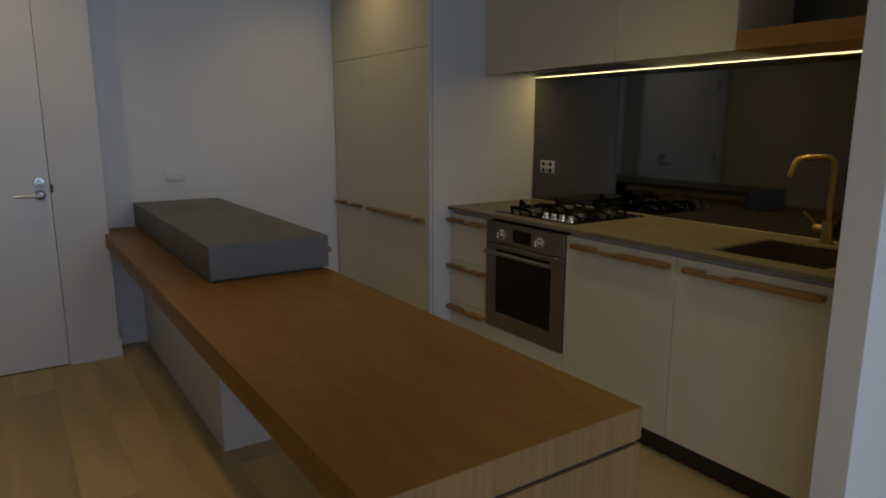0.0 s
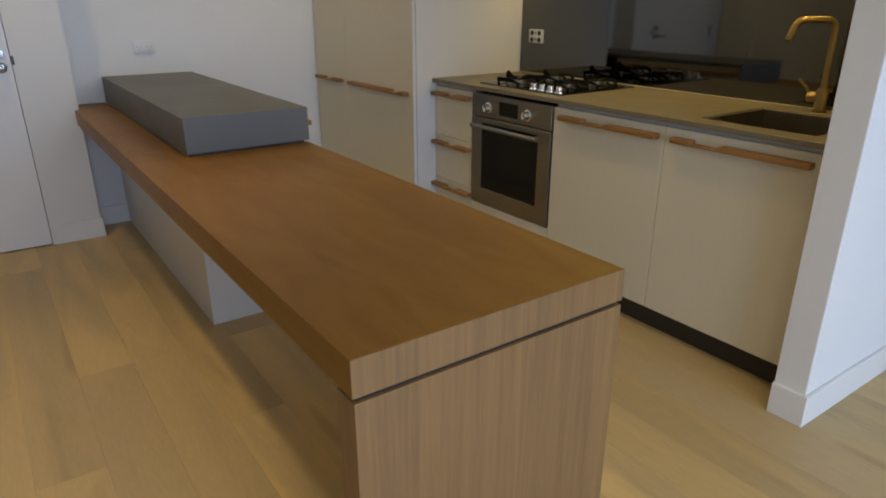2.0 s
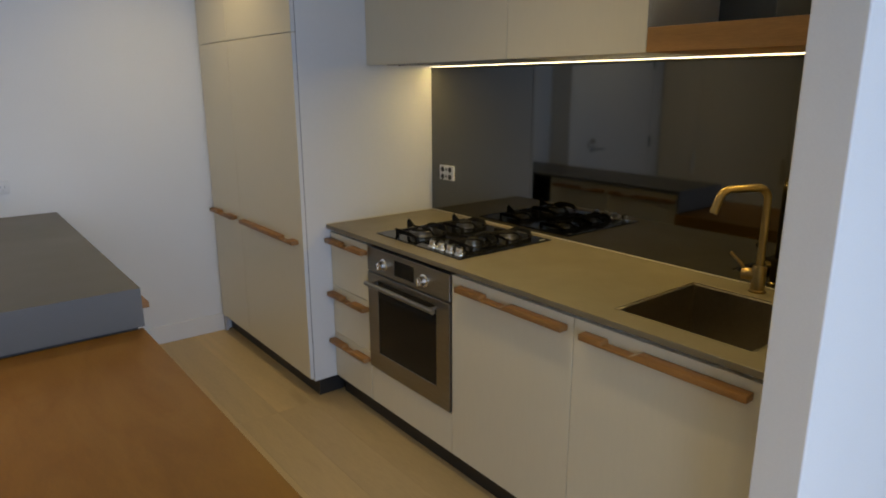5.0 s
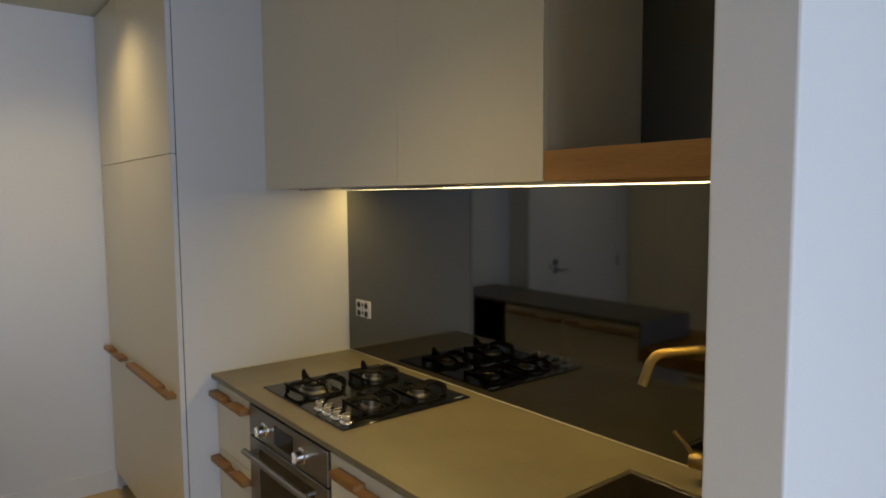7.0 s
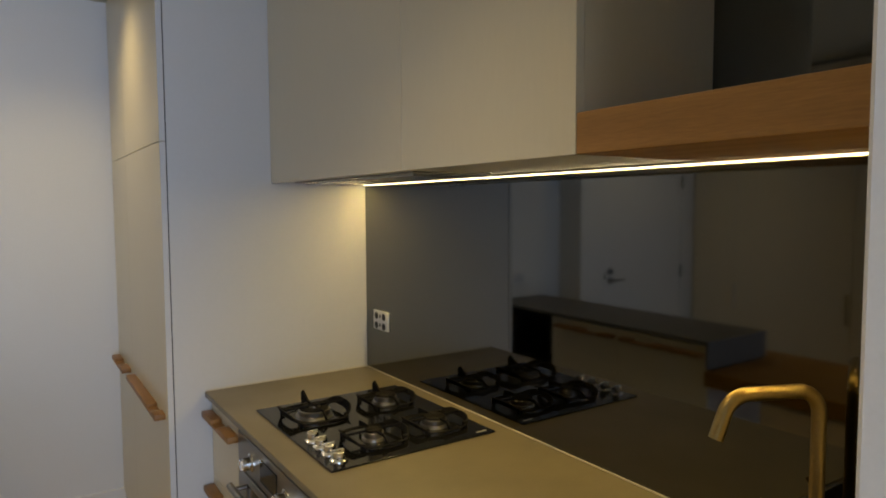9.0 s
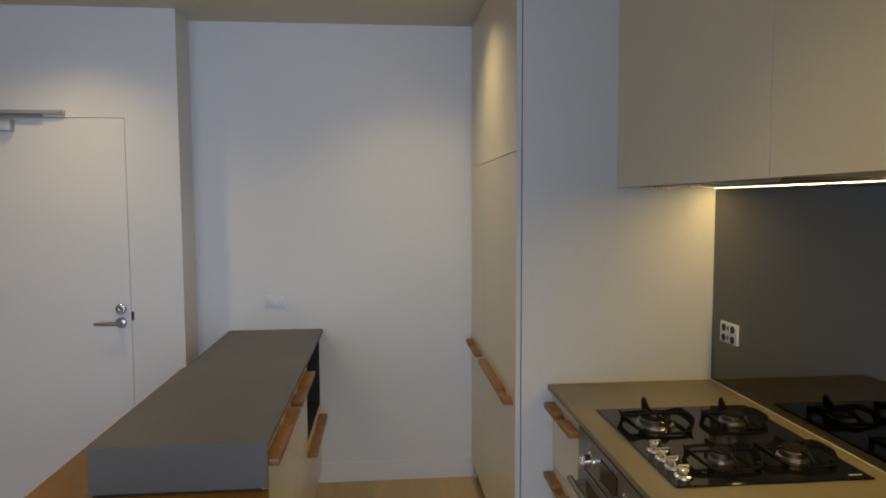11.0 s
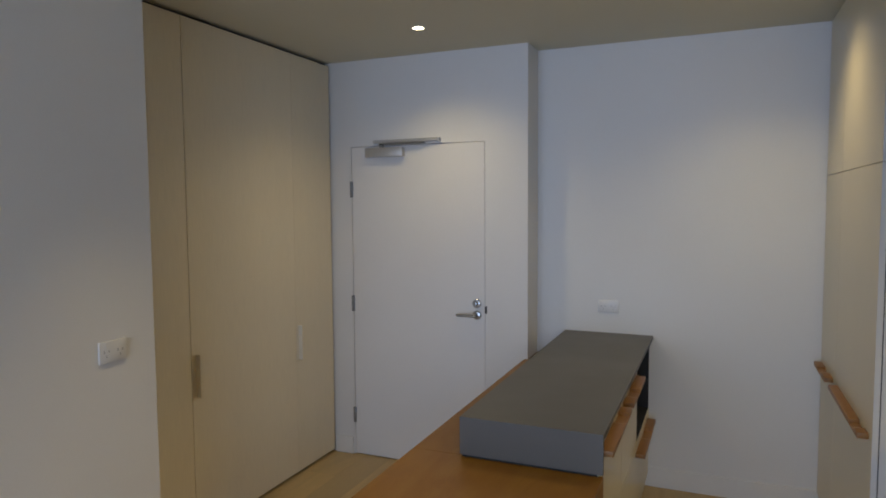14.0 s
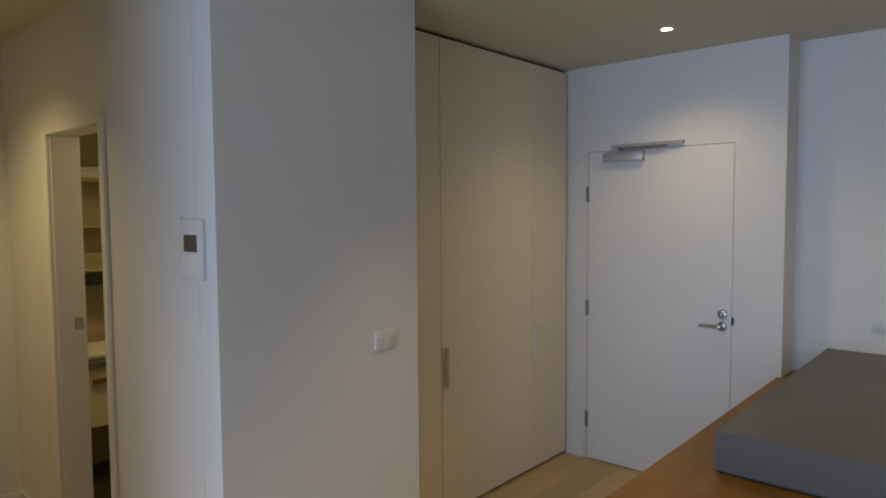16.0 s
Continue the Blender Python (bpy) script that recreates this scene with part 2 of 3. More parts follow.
def slab_with_hole(outer, inner, z0, z1):
    """A slab (x0, x1, y0, y1) with a rectangular hole in it."""
    bm = bmesh.new()
    rings = []
    for (x0, x1, y0, y1), z in ((outer, z0), (outer, z1), (inner, z1), (inner, z0)):
        rings.append([bm.verts.new((px, py, z)) for px, py in ((x0, y0), (x1, y0), (x1, y1), (x0, y1))])
    for a, b in zip(rings, rings[1:] + rings[:1]):
        for k in range(4):
            bm.faces.new((a[k], a[(k + 1) % 4], b[(k + 1) % 4], b[k]))
    bmesh.ops.recalc_face_normals(bm, faces=bm.faces[:])
    bmesh.ops.bevel(bm, geom=bm.edges[:], offset=0.0015, segments=1, affect="EDGES")
    return bm


ORIGIN = {}


def solid(name, bm, material, smooth=False):
    me = bpy.data.meshes.new(name)
    bm.to_mesh(me)
    bm.free()
    me.materials.append(material)
    if smooth:
        for p in me.polygons:
            p.use_smooth = True
        me.set_sharp_from_angle(angle=radians(35))
    ob = new(name, me)
    ORIGIN[ob.name] = Vector((0, 0, 0))
    return ob


def thing(name, place, label, category, group=""):
    ob = new(name)
    ob.empty_display_size = 0.05
    ob.location = place
    ORIGIN[ob.name] = Vector(place)
    return tagged(ob, label, category, group)


def part(name, bm, material, parent, label="", smooth=False):
    """One mesh, given in world metres, under a thing or a part."""
    ob = solid(name, bm, material, smooth)
    base = ORIGIN[parent.name]
    ob.data.transform(Matrix.Translation(-base))
    ORIGIN[ob.name] = base
    ob.parent = parent
    if label:
        tagged(ob, label)
    return ob


def structure(name, bm, material, label="", category=""):
    return tagged(solid(name, bm, material), label, category, kind="structure")


def boxes(*rows):
    bm = bmesh.new()
    for r in rows:
        cuboid(*r, bm=bm)
    return bm


# ---- the rooms ----
NORTH, ALCOVE, SPLASH, BASE, TALL = 4.928, 5.151, 3.535, 2.90, 2.752
NIB, WEST, PIER0, PIER1, WARD = 1.211, 0.197, 2.172, 3.12, -0.13
END0, END1, ENDX = 1.555, 1.662, 2.777
structure("ceiling", boxes((-3.0, 6.4, -3.3, 5.4, CEIL, CEIL + 0.15)), CEILING, "off-white painted plaster ceiling, warm bounce in its colour", "ceiling")
D0, D1, DH = 0.022, 0.945, 2.045
structure("wall_north", boxes((-0.8, D0, NORTH, ALCOVE, 0, CEIL), (D1, NIB, NORTH, ALCOVE, 0, CEIL), (D0, D1, NORTH, ALCOVE, DH, CEIL)), WALL, "white painted entry wall around a flush door", "wall")
structure("wall_alcove", boxes((-0.8, 3.66, ALCOVE, ALCOVE + 0.12, 0, CEIL)), WALL, "white painted wall behind the island bench", "wall")
structure("wall_kitchen", boxes((SPLASH + 0.012, 3.67, END1, ALCOVE, 0, CEIL)), WALL, "white painted wall behind the kitchen run", "wall")
structure("wall_end", boxes((ENDX, 6.3, END0, END1, 0, CEIL, 0.004)), WALL, "white painted wall that ends the kitchen run", "wall")
structure("wall_pier", boxes((WEST - 0.12, WEST, PIER0, PIER1, 0, CEIL, 0.003)), WALL, "white painted wall beside the wardrobe", "wall")
B0, B1, BH = -1.32, -0.70, 2.045
structure("wall_hall", boxes((B1, WEST - 0.12, PIER0, PIER0 + 0.12, 0, CEIL), (-2.0, B0, PIER0, PIER0 + 0.12, 0, CEIL), (B0, B1, PIER0, PIER0 + 0.12, BH, CEIL)), WALL, "white painted hall wall with a bathroom doorway", "wall")
structure("wall_return", boxes((-0.8, WEST - 0.12, PIER1 - 0.12, PIER1, 0, CEIL), (-0.9, -0.8, PIER0 + 0.12, ALCOVE + 0.12, 0, CEIL)), WALL, "white painted wall around the wardrobe", "wall")
structure("wall_west", boxes((-2.12, -2.0, -3.3, PIER0 + 0.12, 0, CEIL)), WALL, "white painted hall wall", "wall")
structure("wall_bathroom", boxes((-2.5, -2.4, PIER0, 3.9, 0, CEIL), (-2.5, -0.9, 3.8, 3.9, 0, CEIL), (-2.4, -2.12, PIER0, PIER0 + 0.1, 0, CEIL)), TILE, "beige tiled bathroom wall", "wall")
structure("wall_east", boxes((6.2, 6.3, -3.3, END0, 0, CEIL)), WALL, "white painted living room wall", "wall")
structure("wall_south", boxes((-2.12, -0.65, -3.3, -3.15, 0, CEIL), (3.85, 6.3, -3.3, -3.15, 0, CEIL), (-0.65, 3.85, -3.3, -3.15, 2.4, CEIL), (-0.65, 3.85, -3.3, -3.15, 0, 0.08)), WALL, "white painted window wall", "wall")

# Unseen wall, added to keep window light off the hall.
structure("wall_hall_south", boxes((-2.0, 0.22, 1.0, 1.12, 0, CEIL)), WALL, "white painted hall wall", "wall")

# skirting boards
SK = 0.115


def skirting(rows):
    for r in rows:
        structure("baseboard", cuboid(*r, 0, SK, 0.003), TRIM, "white painted skirting board", "baseboard")


skirting([(NIB, TALL + 0.011, ALCOVE - 0.014, ALCOVE), (D1 + 0.012, NIB + 0.012, NORTH - 0.014, NORTH), (WARD + 0.005, D0 - 0.012, NORTH - 0.014, NORTH),
          (ENDX - 0.014, ENDX, END0 - 0.014, END1), (ENDX, 6.2, END0 - 0.014, END0), (WEST, WEST + 0.014, PIER0, PIER1),
          (B1 + 0.047, WEST + 0.014, PIER0 - 0.014, PIER0), (-2.0, B0 - 0.07, PIER0 - 0.014, PIER0), (-2.0, -1.986, -3.1, PIER0 - 0.014)])

# ---- entry door ----
door = tagged(new("door_1"), "white painted flush entry door, closed", "door", kind="structure")
door.location = ((D0 + D1) / 2, NORTH, 0)
ORIGIN[door.name] = Vector(door.location)
part("door_leaf", cuboid(D0 + 0.003, D1 - 0.003, NORTH + 0.002, NORTH + 0.042, 0.006, DH - 0.003, 0.0015), DOOR, door)
for hz in (0.27, 1.02, 1.77):
    part("hinge", cuboid(D0 - 0.007, D0 + 0.010, NORTH - 0.012, NORTH + 0.004, hz - 0.052, hz + 0.052, 0.003), HINGE, door, "satin nickel butt hinge", True)
LX = 0.893
lock = part("deadlock", lathe([(0.027, 0.0), (0.027, -0.008), (0.024, -0.011), (0.014, -0.012), (0.013, -0.020), (0.011, -0.022)], (LX, NORTH, 1.064), "y", 28), SATIN, door, "round satin nickel deadlock rose", True)
part("lock_snib", cuboid(LX - 0.004, LX + 0.004, NORTH - 0.034, NORTH - 0.018, 1.050, 1.078, 0.002), SATIN, lock, "", True)
lever = part("lever_rose", lathe([(0.027, 0.0), (0.027, -0.008), (0.023, -0.011), (0.010, -0.012), (0.010, -0.045)], (LX, NORTH, 0.993), "y", 28), SATIN, door, "round lever rose", True)
part("lever_handle", tube([(LX + 0.008, NORTH - 0.045, 0.993), (LX - 0.02, NORTH - 0.047, 0.993), (LX - 0.118, NORTH - 0.047, 0.993)], [0.010, 0.0095, 0.0085]), SATIN, lever, "satin nickel lever", True)
part("strike_plate", cuboid(D1 - 0.001, D1 + 0.012, NORTH - 0.003, NORTH + 0.008, 1.005, 1.05, 0.001), KICK, door)
closer = part("door_closer", cuboid(0.150, 0.415, NORTH - 0.048, NORTH + 0.002, 1.972, 2.030, 0.006), ALU, door, "silver surface-mounted door closer", True)
part("closer_rail", boxes((0.200, 0.645, NORTH - 0.030, NORTH, 2.058, 2.078, 0.003)), ALU, closer)
part("closer_arm", boxes((0.26, 0.56, NORTH - 0.040, NORTH - 0.018, 2.046, 2.055, 0.002), (0.25, 0.275, NORTH - 0.04, NORTH - 0.018, 2.028, 2.056, 0.002)), SATIN, closer)
part("rail_cap", cuboid(0.645, 0.660, NORTH - 0.032, NORTH, 2.056, 2.080, 0.003), ALU, closer)


# ---- sockets and panels on walls ----
def wall_plate(name, label, category, place, facing, w, h, gangs=0, slots=True):
    """A plate on a wall: facing is the way it looks; gangs are its rockers and outlets."""
    x, y, z = place
    ob = thing(name, place, label, category)

    def flat(u0, u1, v0, v1, d0, d1, bev=0.001):
        if facing == "x":
            return cuboid(x + d0, x + d1, y + u0, y + u1, z + v0, z + v1, bev)
        if facing == "-x":
            return cuboid(x - d1, x - d0, y + u0, y + u1, z + v0, z + v1, bev)
        return cuboid(x + u0, x + u1, y - d1, y - d0, z + v0, z + v1, bev)

    part("plate", flat(-w / 2, w / 2, -h / 2, h / 2, 0, 0.010, 0.003), PLASTIC, ob, "", True)
    for g in range(gangs):
        u = (g - (gangs - 1) / 2) * w / 2
        for s in (-0.010, 0.010):
            part("outlet_slot", flat(u + s - 0.0022, u + s + 0.0022, -0.004, 0.006, 0.009, 0.0106, 0), SLOT, ob)
        part("earth_slot", flat(u - 0.0018, u + 0.0018, -0.021, -0.011, 0.009, 0.0106, 0), SLOT, ob)
        part("rocker_switch", flat(u - 0.005, u + 0.005, 0.014, 0.027, 0.010, 0.013, 0.001), PLASTIC, ob)
    return ob


wall_plate("power_outlet", "white double power outlet on the alcove wall", "power outlet", (1.645, ALCOVE, 1.056), "-y", 0.116, 0.072, 2)
wall_plate("power_outlet", "white double power outlet on the pale wall", "power outlet", (WEST, 2.920, 1.140), "x", 0.116, 0.078, 2)
og = thing("power_outlet", (SPLASH, 3.722, 1.122), "white four-gang outlet on the smoked splashback", "power outlet")
part("plate", cuboid(SPLASH - 0.011, SPLASH, 3.673, 3.789, 1.084, 1.160, 0.003), PLASTIC, og, "", True)
for gy in (3.701, 3.761):
    for gz in (1.101, 1.139):
        part("outlet_face", lathe([(0.014, 0), (0.014, -0.0016)], (SPLASH - 0.0105, gy, gz), "x", 16), BLACK, og)
for gz in (1.104, 1.140):
    part("rocker_switch", cuboid(SPLASH - 0.0135, SPLASH - 0.010, 3.727, 3.735, gz - 0.007, gz + 0.007, 0.001), BLACK, og)

IX, IZ = 0.052, 1.548
ic = thing("intercom", (IX, PIER0, IZ), "white intercom panel with a small dark screen", "intercom")
part("housing", cuboid(IX - 0.075, IX + 0.080, PIER0 - 0.014, PIER0, IZ - 0.104, IZ + 0.103, 0.005), PLASTIC, ic, "", True)
part("screen", cuboid(IX - 0.042, IX + 0.046, PIER0 - 0.016, PIER0 - 0.012, IZ - 0.009, IZ + 0.050, 0.001), SCREEN, ic, "small dark screen")
part("speaker_panel", cuboid(IX - 0.050, IX + 0.056, PIER0 - 0.0155, PIER0 - 0.013, IZ - 0.090, IZ - 0.022, 0.001), TRIM, ic)
part("back_plate", cuboid(IX - 0.125, IX - 0.077, PIER0 - 0.008, PIER0, IZ - 0.110, IZ + 0.110, 0.002), PLASTIC, ic)


# ---- wardrobe ----
wr = thing("wardrobe", (-0.43, 4.02, 0), "tall pale beige laminate wardrobe with flush full-height doors", "wardrobe")
WT = 2.574
# Carcass coloured black to put shade into the gaps round the doors.
part("carcass", boxes((-0.79, -0.165, PIER1 + 0.002, NORTH - 0.002, 0, CEIL - 0.002)), BLACK, wr, "black recessed carcass")
for w0, w1 in ((PIER1 + 0.01, 3.638), (3.642, 4.5012), (4.5024, NORTH - 0.016)):
    part("wardrobe_door", cuboid(WARD - 0.022, WARD, w0, w1, 0.018, WT, 0.0015), WARDROBE, wr)
# Near pull takes the shaded tone, far pull the lit one.
for hy, finish in ((3.668, PULL_SHADED), (4.522, PULL_LIT)):
    part("pull", boxes((WARD - 0.001, WARD + 0.030, hy - 0.0025, hy + 0.0025, 0.720, 0.935, 0.001), (WARD - 0.001, WARD + 0.003, hy - 0.02, hy + 0.0025, 0.720, 0.935, 0.001)), finish, wr, "slim upright pull in matching beige, its light or shade in the colour")


# ---- timber handles ----
def notched(y0, y1, n0, n1, face, z, way, h=0.024, d=0.043):
    """A timber bar along y with a finger notch cut from its top; way is -1 or 1, the side it stands out to."""
    lo, hi, dip = z - h / 2, z + h / 2, z + h / 2 - 0.013
    outline = [(y0, lo), (y1, lo), (y1, hi), (n1, hi), (n1 - 0.003, dip), (n0 + 0.016, dip), (n0 - 0.012, hi), (y0, hi)]
    return prism(outline, "x", min(face, face + way * d), max(face, face + way * d), 0.002)


def handle(parent, y0, y1, n0, n1, face, z, way, h=0.021, d=0.038):
    """The bar, and its finger notch's cut face, with light put into the colour."""
    bar = part("handle", notched(y0, y1, n0, n1, face, z, way, h, d), HANDLE, parent, "oak handle with a finger notch", True)
    hi, dip = z + h / 2, z + h / 2 - 0.013
    cut = prism([(n0 - 0.010, hi + 0.0006), (n0 + 0.0145, dip + 0.0010), (n0 + 0.0145, dip - 0.002), (n0 - 0.010, hi - 0.003)], "x", min(face, face + way * (d - 0.001)), max(face, face + way * (d - 0.001)))
    part("finger_notch", cut, CUT_LIT, bar, "cut face, coloured paler as if lit")


# ---- tall cabinet ----
tc = thing("pantry_cabinet", (3.15, 4.52, 0), "tall cream cabinet with timber handles beside the bench", "cabinet")
part("carcass", boxes((TALL + 0.022, SPLASH + 0.01, 3.887, ALCOVE - 0.002, 0.10, CEIL - 0.004)), CABINET, tc)
part("side_panel", boxes((TALL + 0.0232, SPLASH + 0.01, 3.870, 3.8865, 0.10, CEIL - 0.004, 0.001)), PANEL, tc, "white side panel")
part("kickboard", boxes((2.815, SPLASH, 3.90, ALCOVE - 0.002, 0, 0.10)), KICK, tc, "black kickboard")
# Black strip in place of the shade between door and side panel.
part("shadow_gap", cuboid(TALL + 0.021, TALL + 0.0232, 3.8735, 3.8868, 0.118, CEIL - 0.012), BLACK, tc, "gap behind the door, its shade painted black")
SEAM, FILL = 1.803, ALCOVE - 0.035
for z0, z1 in ((0.118, SEAM - 0.0015), (SEAM + 0.0015, CEIL - 0.012)):
    for y0, y1 in ((3.8725, 4.660), (4.6625, FILL - 0.005)):
        td = part("cabinet_door", cuboid(TALL, TALL + 0.02, y0, y1, z0, z1, 0.0012), CABINET, tc)
        if y0 < 4.5:
            part("edge_strip", cuboid(TALL + 0.0005, TALL + 0.0195, 3.8702, 3.8724, z0, z1), PANEL, td, "white door edge")
        if z0 < 1:
            if y0 < 4.5:
                handle(td, 3.918, 4.600, 3.990, 4.080, TALL, 0.826, -1)
            else:
                handle(td, 4.715, 5.075, 4.84, 4.95, TALL, 0.826, -1)
part("filler", cuboid(TALL + 0.012, TALL + 0.03, FILL, ALCOVE - 0.002, 0.0, CEIL - 0.004), PANEL, tc)

# ---- base units ----
TOP = 0.869
KICKZ = 0.104


def base_unit(name, label, category, y0, y1):
    ob = thing(name, ((BASE + SPLASH) / 2, (y0 + y1) / 2, 0), label, category)
    part("kickboard", cuboid(BASE + 0.045, BASE + 0.06, y0, y1, 0, KICKZ), KICK, ob, "black kickboard")
    return ob


dr = base_unit("drawer_unit", "cream three-drawer unit with notched oak handles", "drawers", 3.517, 3.868)
part("carcass", boxes((BASE + 0.022, SPLASH, 3.5175, 3.868, KICKZ, 0.885)), PANEL, dr)
for z0, z1 in ((KICKZ, 0.344), (0.347, 0.594), (0.597, TOP)):
    df = part("drawer_front", cuboid(BASE, BASE + 0.02, 3.518, 3.867, z0, z1, 0.0012), CABINET, dr)
    handle(df, 3.525, 3.862, 3.655, 3.735, BASE, z1 - 0.038, -1)

sc = base_unit("sink_cabinet", "cream two-door cabinet under the sink", "cabinet", END1 + 0.002, 2.910)
part("carcass", boxes((BASE + 0.022, SPLASH, END1 + 0.003, 2.9085, KICKZ, 0.66)), PANEL, sc)
part("top_rail", cuboid(BASE + 0.022, BASE + 0.05, END1 + 0.003, 2.9085, 0.66, 0.886), PANEL, sc)
for y0, y1, h in ((2.305, 2.909, (2.328, 2.853, 2.590, 2.715)), (END1 + 0.004, 2.302, (1.731, 2.256, 2.058, 2.172))):
    cd = part("cabinet_door", cuboid(BASE, BASE + 0.02, y0, y1, KICKZ, TOP, 0.0012), CABINET, sc)
    handle(cd, *h, BASE, 0.830, -1)

# ---- oven ----
O0, O1, OZ0, OZ1 = 2.9125, 3.5145, 0.283, 0.871
oh = base_unit("oven_housing", "cream panel under the built-in oven", "cabinet", 2.911, 3.516)
part("lower_panel", cuboid(BASE, BASE + 0.02, 2.9125, 3.5145, KICKZ, OZ0 - 0.004, 0.0012), CABINET, oh)
part("carcass", boxes((BASE + 0.03, SPLASH, 2.9105, 3.5155, KICKZ, OZ0 - 0.004)), PANEL, oh)
ov = thing("oven", (BASE + 0.28, 3.21, OZ0), "stainless steel built-in oven with a dark glass door", "oven")
part("oven_body", boxes((BASE + 0.012, BASE + 0.56, O0 + 0.01, O1 - 0.01, OZ0, OZ1)), BLACK, ov)
cp = part("control_panel", cuboid(BASE - 0.008, BASE + 0.012, O0 + 0.003, O1 - 0.003, 0.757, OZ1 - 0.002, 0.002), STEEL, ov, "steel control panel")
part("display", cuboid(BASE - 0.0105, BASE - 0.006, 3.150, 3.290, 0.778, 0.846, 0.001), GLASS, cp, "black clock display")
for ky in (3.078, 3.374):
    kn = part("knob", lathe([(0.028, 0.0), (0.028, -0.004), (0.021, -0.007), (0.019, -0.028), (0.016, -0.031)], (BASE - 0.008, ky, 0.806), "x", 28), CHROME, cp, "round chrome knob", True)
    part("knob_grip", cuboid(BASE - 0.046, BASE - 0.034, ky - 0.004, ky + 0.004, 0.788, 0.824, 0.002), CHROME, kn)
od = part("oven_door", window_frame((O0 + 0.003, O1 - 0.003, OZ0 + 0.004, 0.750), (3.000, 3.430, 0.372, 0.722), BASE - 0.009, BASE + 0.010), STEEL, ov, "steel-framed oven door")
part("oven_window", cuboid(BASE - 0.006, BASE + 0.008, 2.9995, 3.4305, 0.3715, 0.7225), GLASS, od, "dark oven window")
part("door_handle", tube([(BASE - 0.050, 2.965, 0.712), (BASE - 0.050, 3.465, 0.712)], 0.011, 16), STEEL, od, "steel bar handle", True)
for ky in (3.0, 3.43):
    part("handle_post", tube([(BASE - 0.009, ky, 0.712), (BASE - 0.048, ky, 0.712)], 0.008, 12), STEEL, od, "", True)

# ---- worktop, sink and tap ----
WZ0, WZ1 = 0.889, 0.909
S0, S1, S2, S3 = 2.987, 3.395, 1.790, 2.200
wt = tagged(solid("worktop", slab_with_hole((2.878, SPLASH, END1 + 0.001, 3.868), (S0 - 0.0125, S1 + 0.0125, S2 - 0.0125, S3 + 0.0125), WZ0, WZ1), COUNTER), "thin grey-beige stone worktop with a sink cut-out", "worktop")
sk = thing("sink", ((S0 + S1) / 2, (S2 + S3) / 2, 0.70), "square undermounted stainless steel sink", "sink")
bowl = slab_with_hole((S0 - 0.012, S1 + 0.012, S2 - 0.012, S3 + 0.012), (S0, S1, S2, S3), 0.700, WZ1 - 0.003)
cuboid(S0 - 0.001, S1 + 0.001, S2 - 0.001, S3 + 0.001, 0.694, 0.700, bm=bowl)
part("bowl", bowl, SINK, sk)
part("waste", lathe([(0.045, 0), (0.045, 0.003), (0.036, 0.004), (0.030, 0.001)], (3.2, 2.0, 0.703), "z", 24), CHROME, sk, "round waste fitting", True)

TX, TY = 3.472, 2.022
tp = thing("kitchen_tap", (TX, TY, WZ1), "brushed brass gooseneck mixer tap at the sink", "tap")
SX, SY = -0.92, 0.39


def reach(d, z):
    return (TX + SX * d, TY + SY * d, z)


part("base", lathe([(0.027, 0), (0.027, 0.006), (0.022, 0.010), (0.022, 0.085), (0.020, 0.090)], (TX, TY, WZ1), "z", 28), BRASS, tp, "", True)
neck = [reach(0, WZ1 + 0.08), reach(0, 1.213)]
for i in range(1, 8):
    a = math.pi / 2 * i / 8
    neck.append(reach(0.042 * (1 - math.cos(a)), 1.213 + 0.042 * math.sin(a)))
neck += [reach(0.042, 1.255), reach(0.140, 1.255)]
for i in range(1, 7):
    a = math.pi / 2 * 0.75 * i / 6
    neck.append(reach(0.140 + 0.045 * math.sin(a), 1.255 - 0.045 * (1 - math.cos(a))))
neck.append(reach(0.198, 1.255 - 0.028 - 0.045))
part("spout", tube(neck, 0.0125, 18), BRASS, tp, "", True)
vb = part("mixer_body", tube([(TX, TY + 0.012, WZ1 + 0.055), (TX - 0.006, TY + 0.052, WZ1 + 0.055)], 0.021, 20), BRASS, tp, "", True)
part("lever", tube([(TX - 0.005, TY + 0.040, WZ1 + 0.06), (TX - 0.015, TY + 0.058, WZ1 + 0.090), (TX - 0.025, TY + 0.090, WZ1 + 0.122)], [0.006, 0.006, 0.0055], 12), BRASS, vb, "slim lever", True)

# ---- hob ----
H0, H1, G0, G1 = 2.960, 3.482, 2.938, 3.537
hb = thing("gas_hob", ((H0 + H1) / 2, (G0 + G1) / 2, WZ1), "black glass four-burner gas hob with steel knobs", "hob")
HZ = WZ1 + 0.005
part("glass_plate", cuboid(H0, H1, G0, G1, WZ1, HZ, 0.002), GLASS, hb)

part("maker_mark", cuboid(H1 - 0.055, H1 - 0.020, G0 + 0.018, G0 + 0.024, HZ, HZ + 0.0004), SLOT, hb, "small grey mark")


def burner(cx, cy, r, wok=False):
    b = part("burner", lathe([(r * 1.15, 0), (r * 1.1, 0.006), (r * 0.95, 0.008), (r * 0.95, 0.021), (r * 0.90, 0.023)], (cx, cy, HZ), "z", 32), STEEL, hb, "steel burner ring", True)
    part("burner_cap", lathe([(r * 0.88, 0.0225), (r * 0.86, 0.026), (r * 0.78, 0.029), (r * 0.3, 0.0295)], (cx, cy, HZ), "z", 32), IRON, b, "black burner cap", True)
    if wok:
        part("inner_crown", lathe([(r * 0.38, 0.028), (r * 0.36, 0.031), (r * 0.2, 0.0315)], (cx, cy, HZ), "z", 24), STEEL, b, "", True)


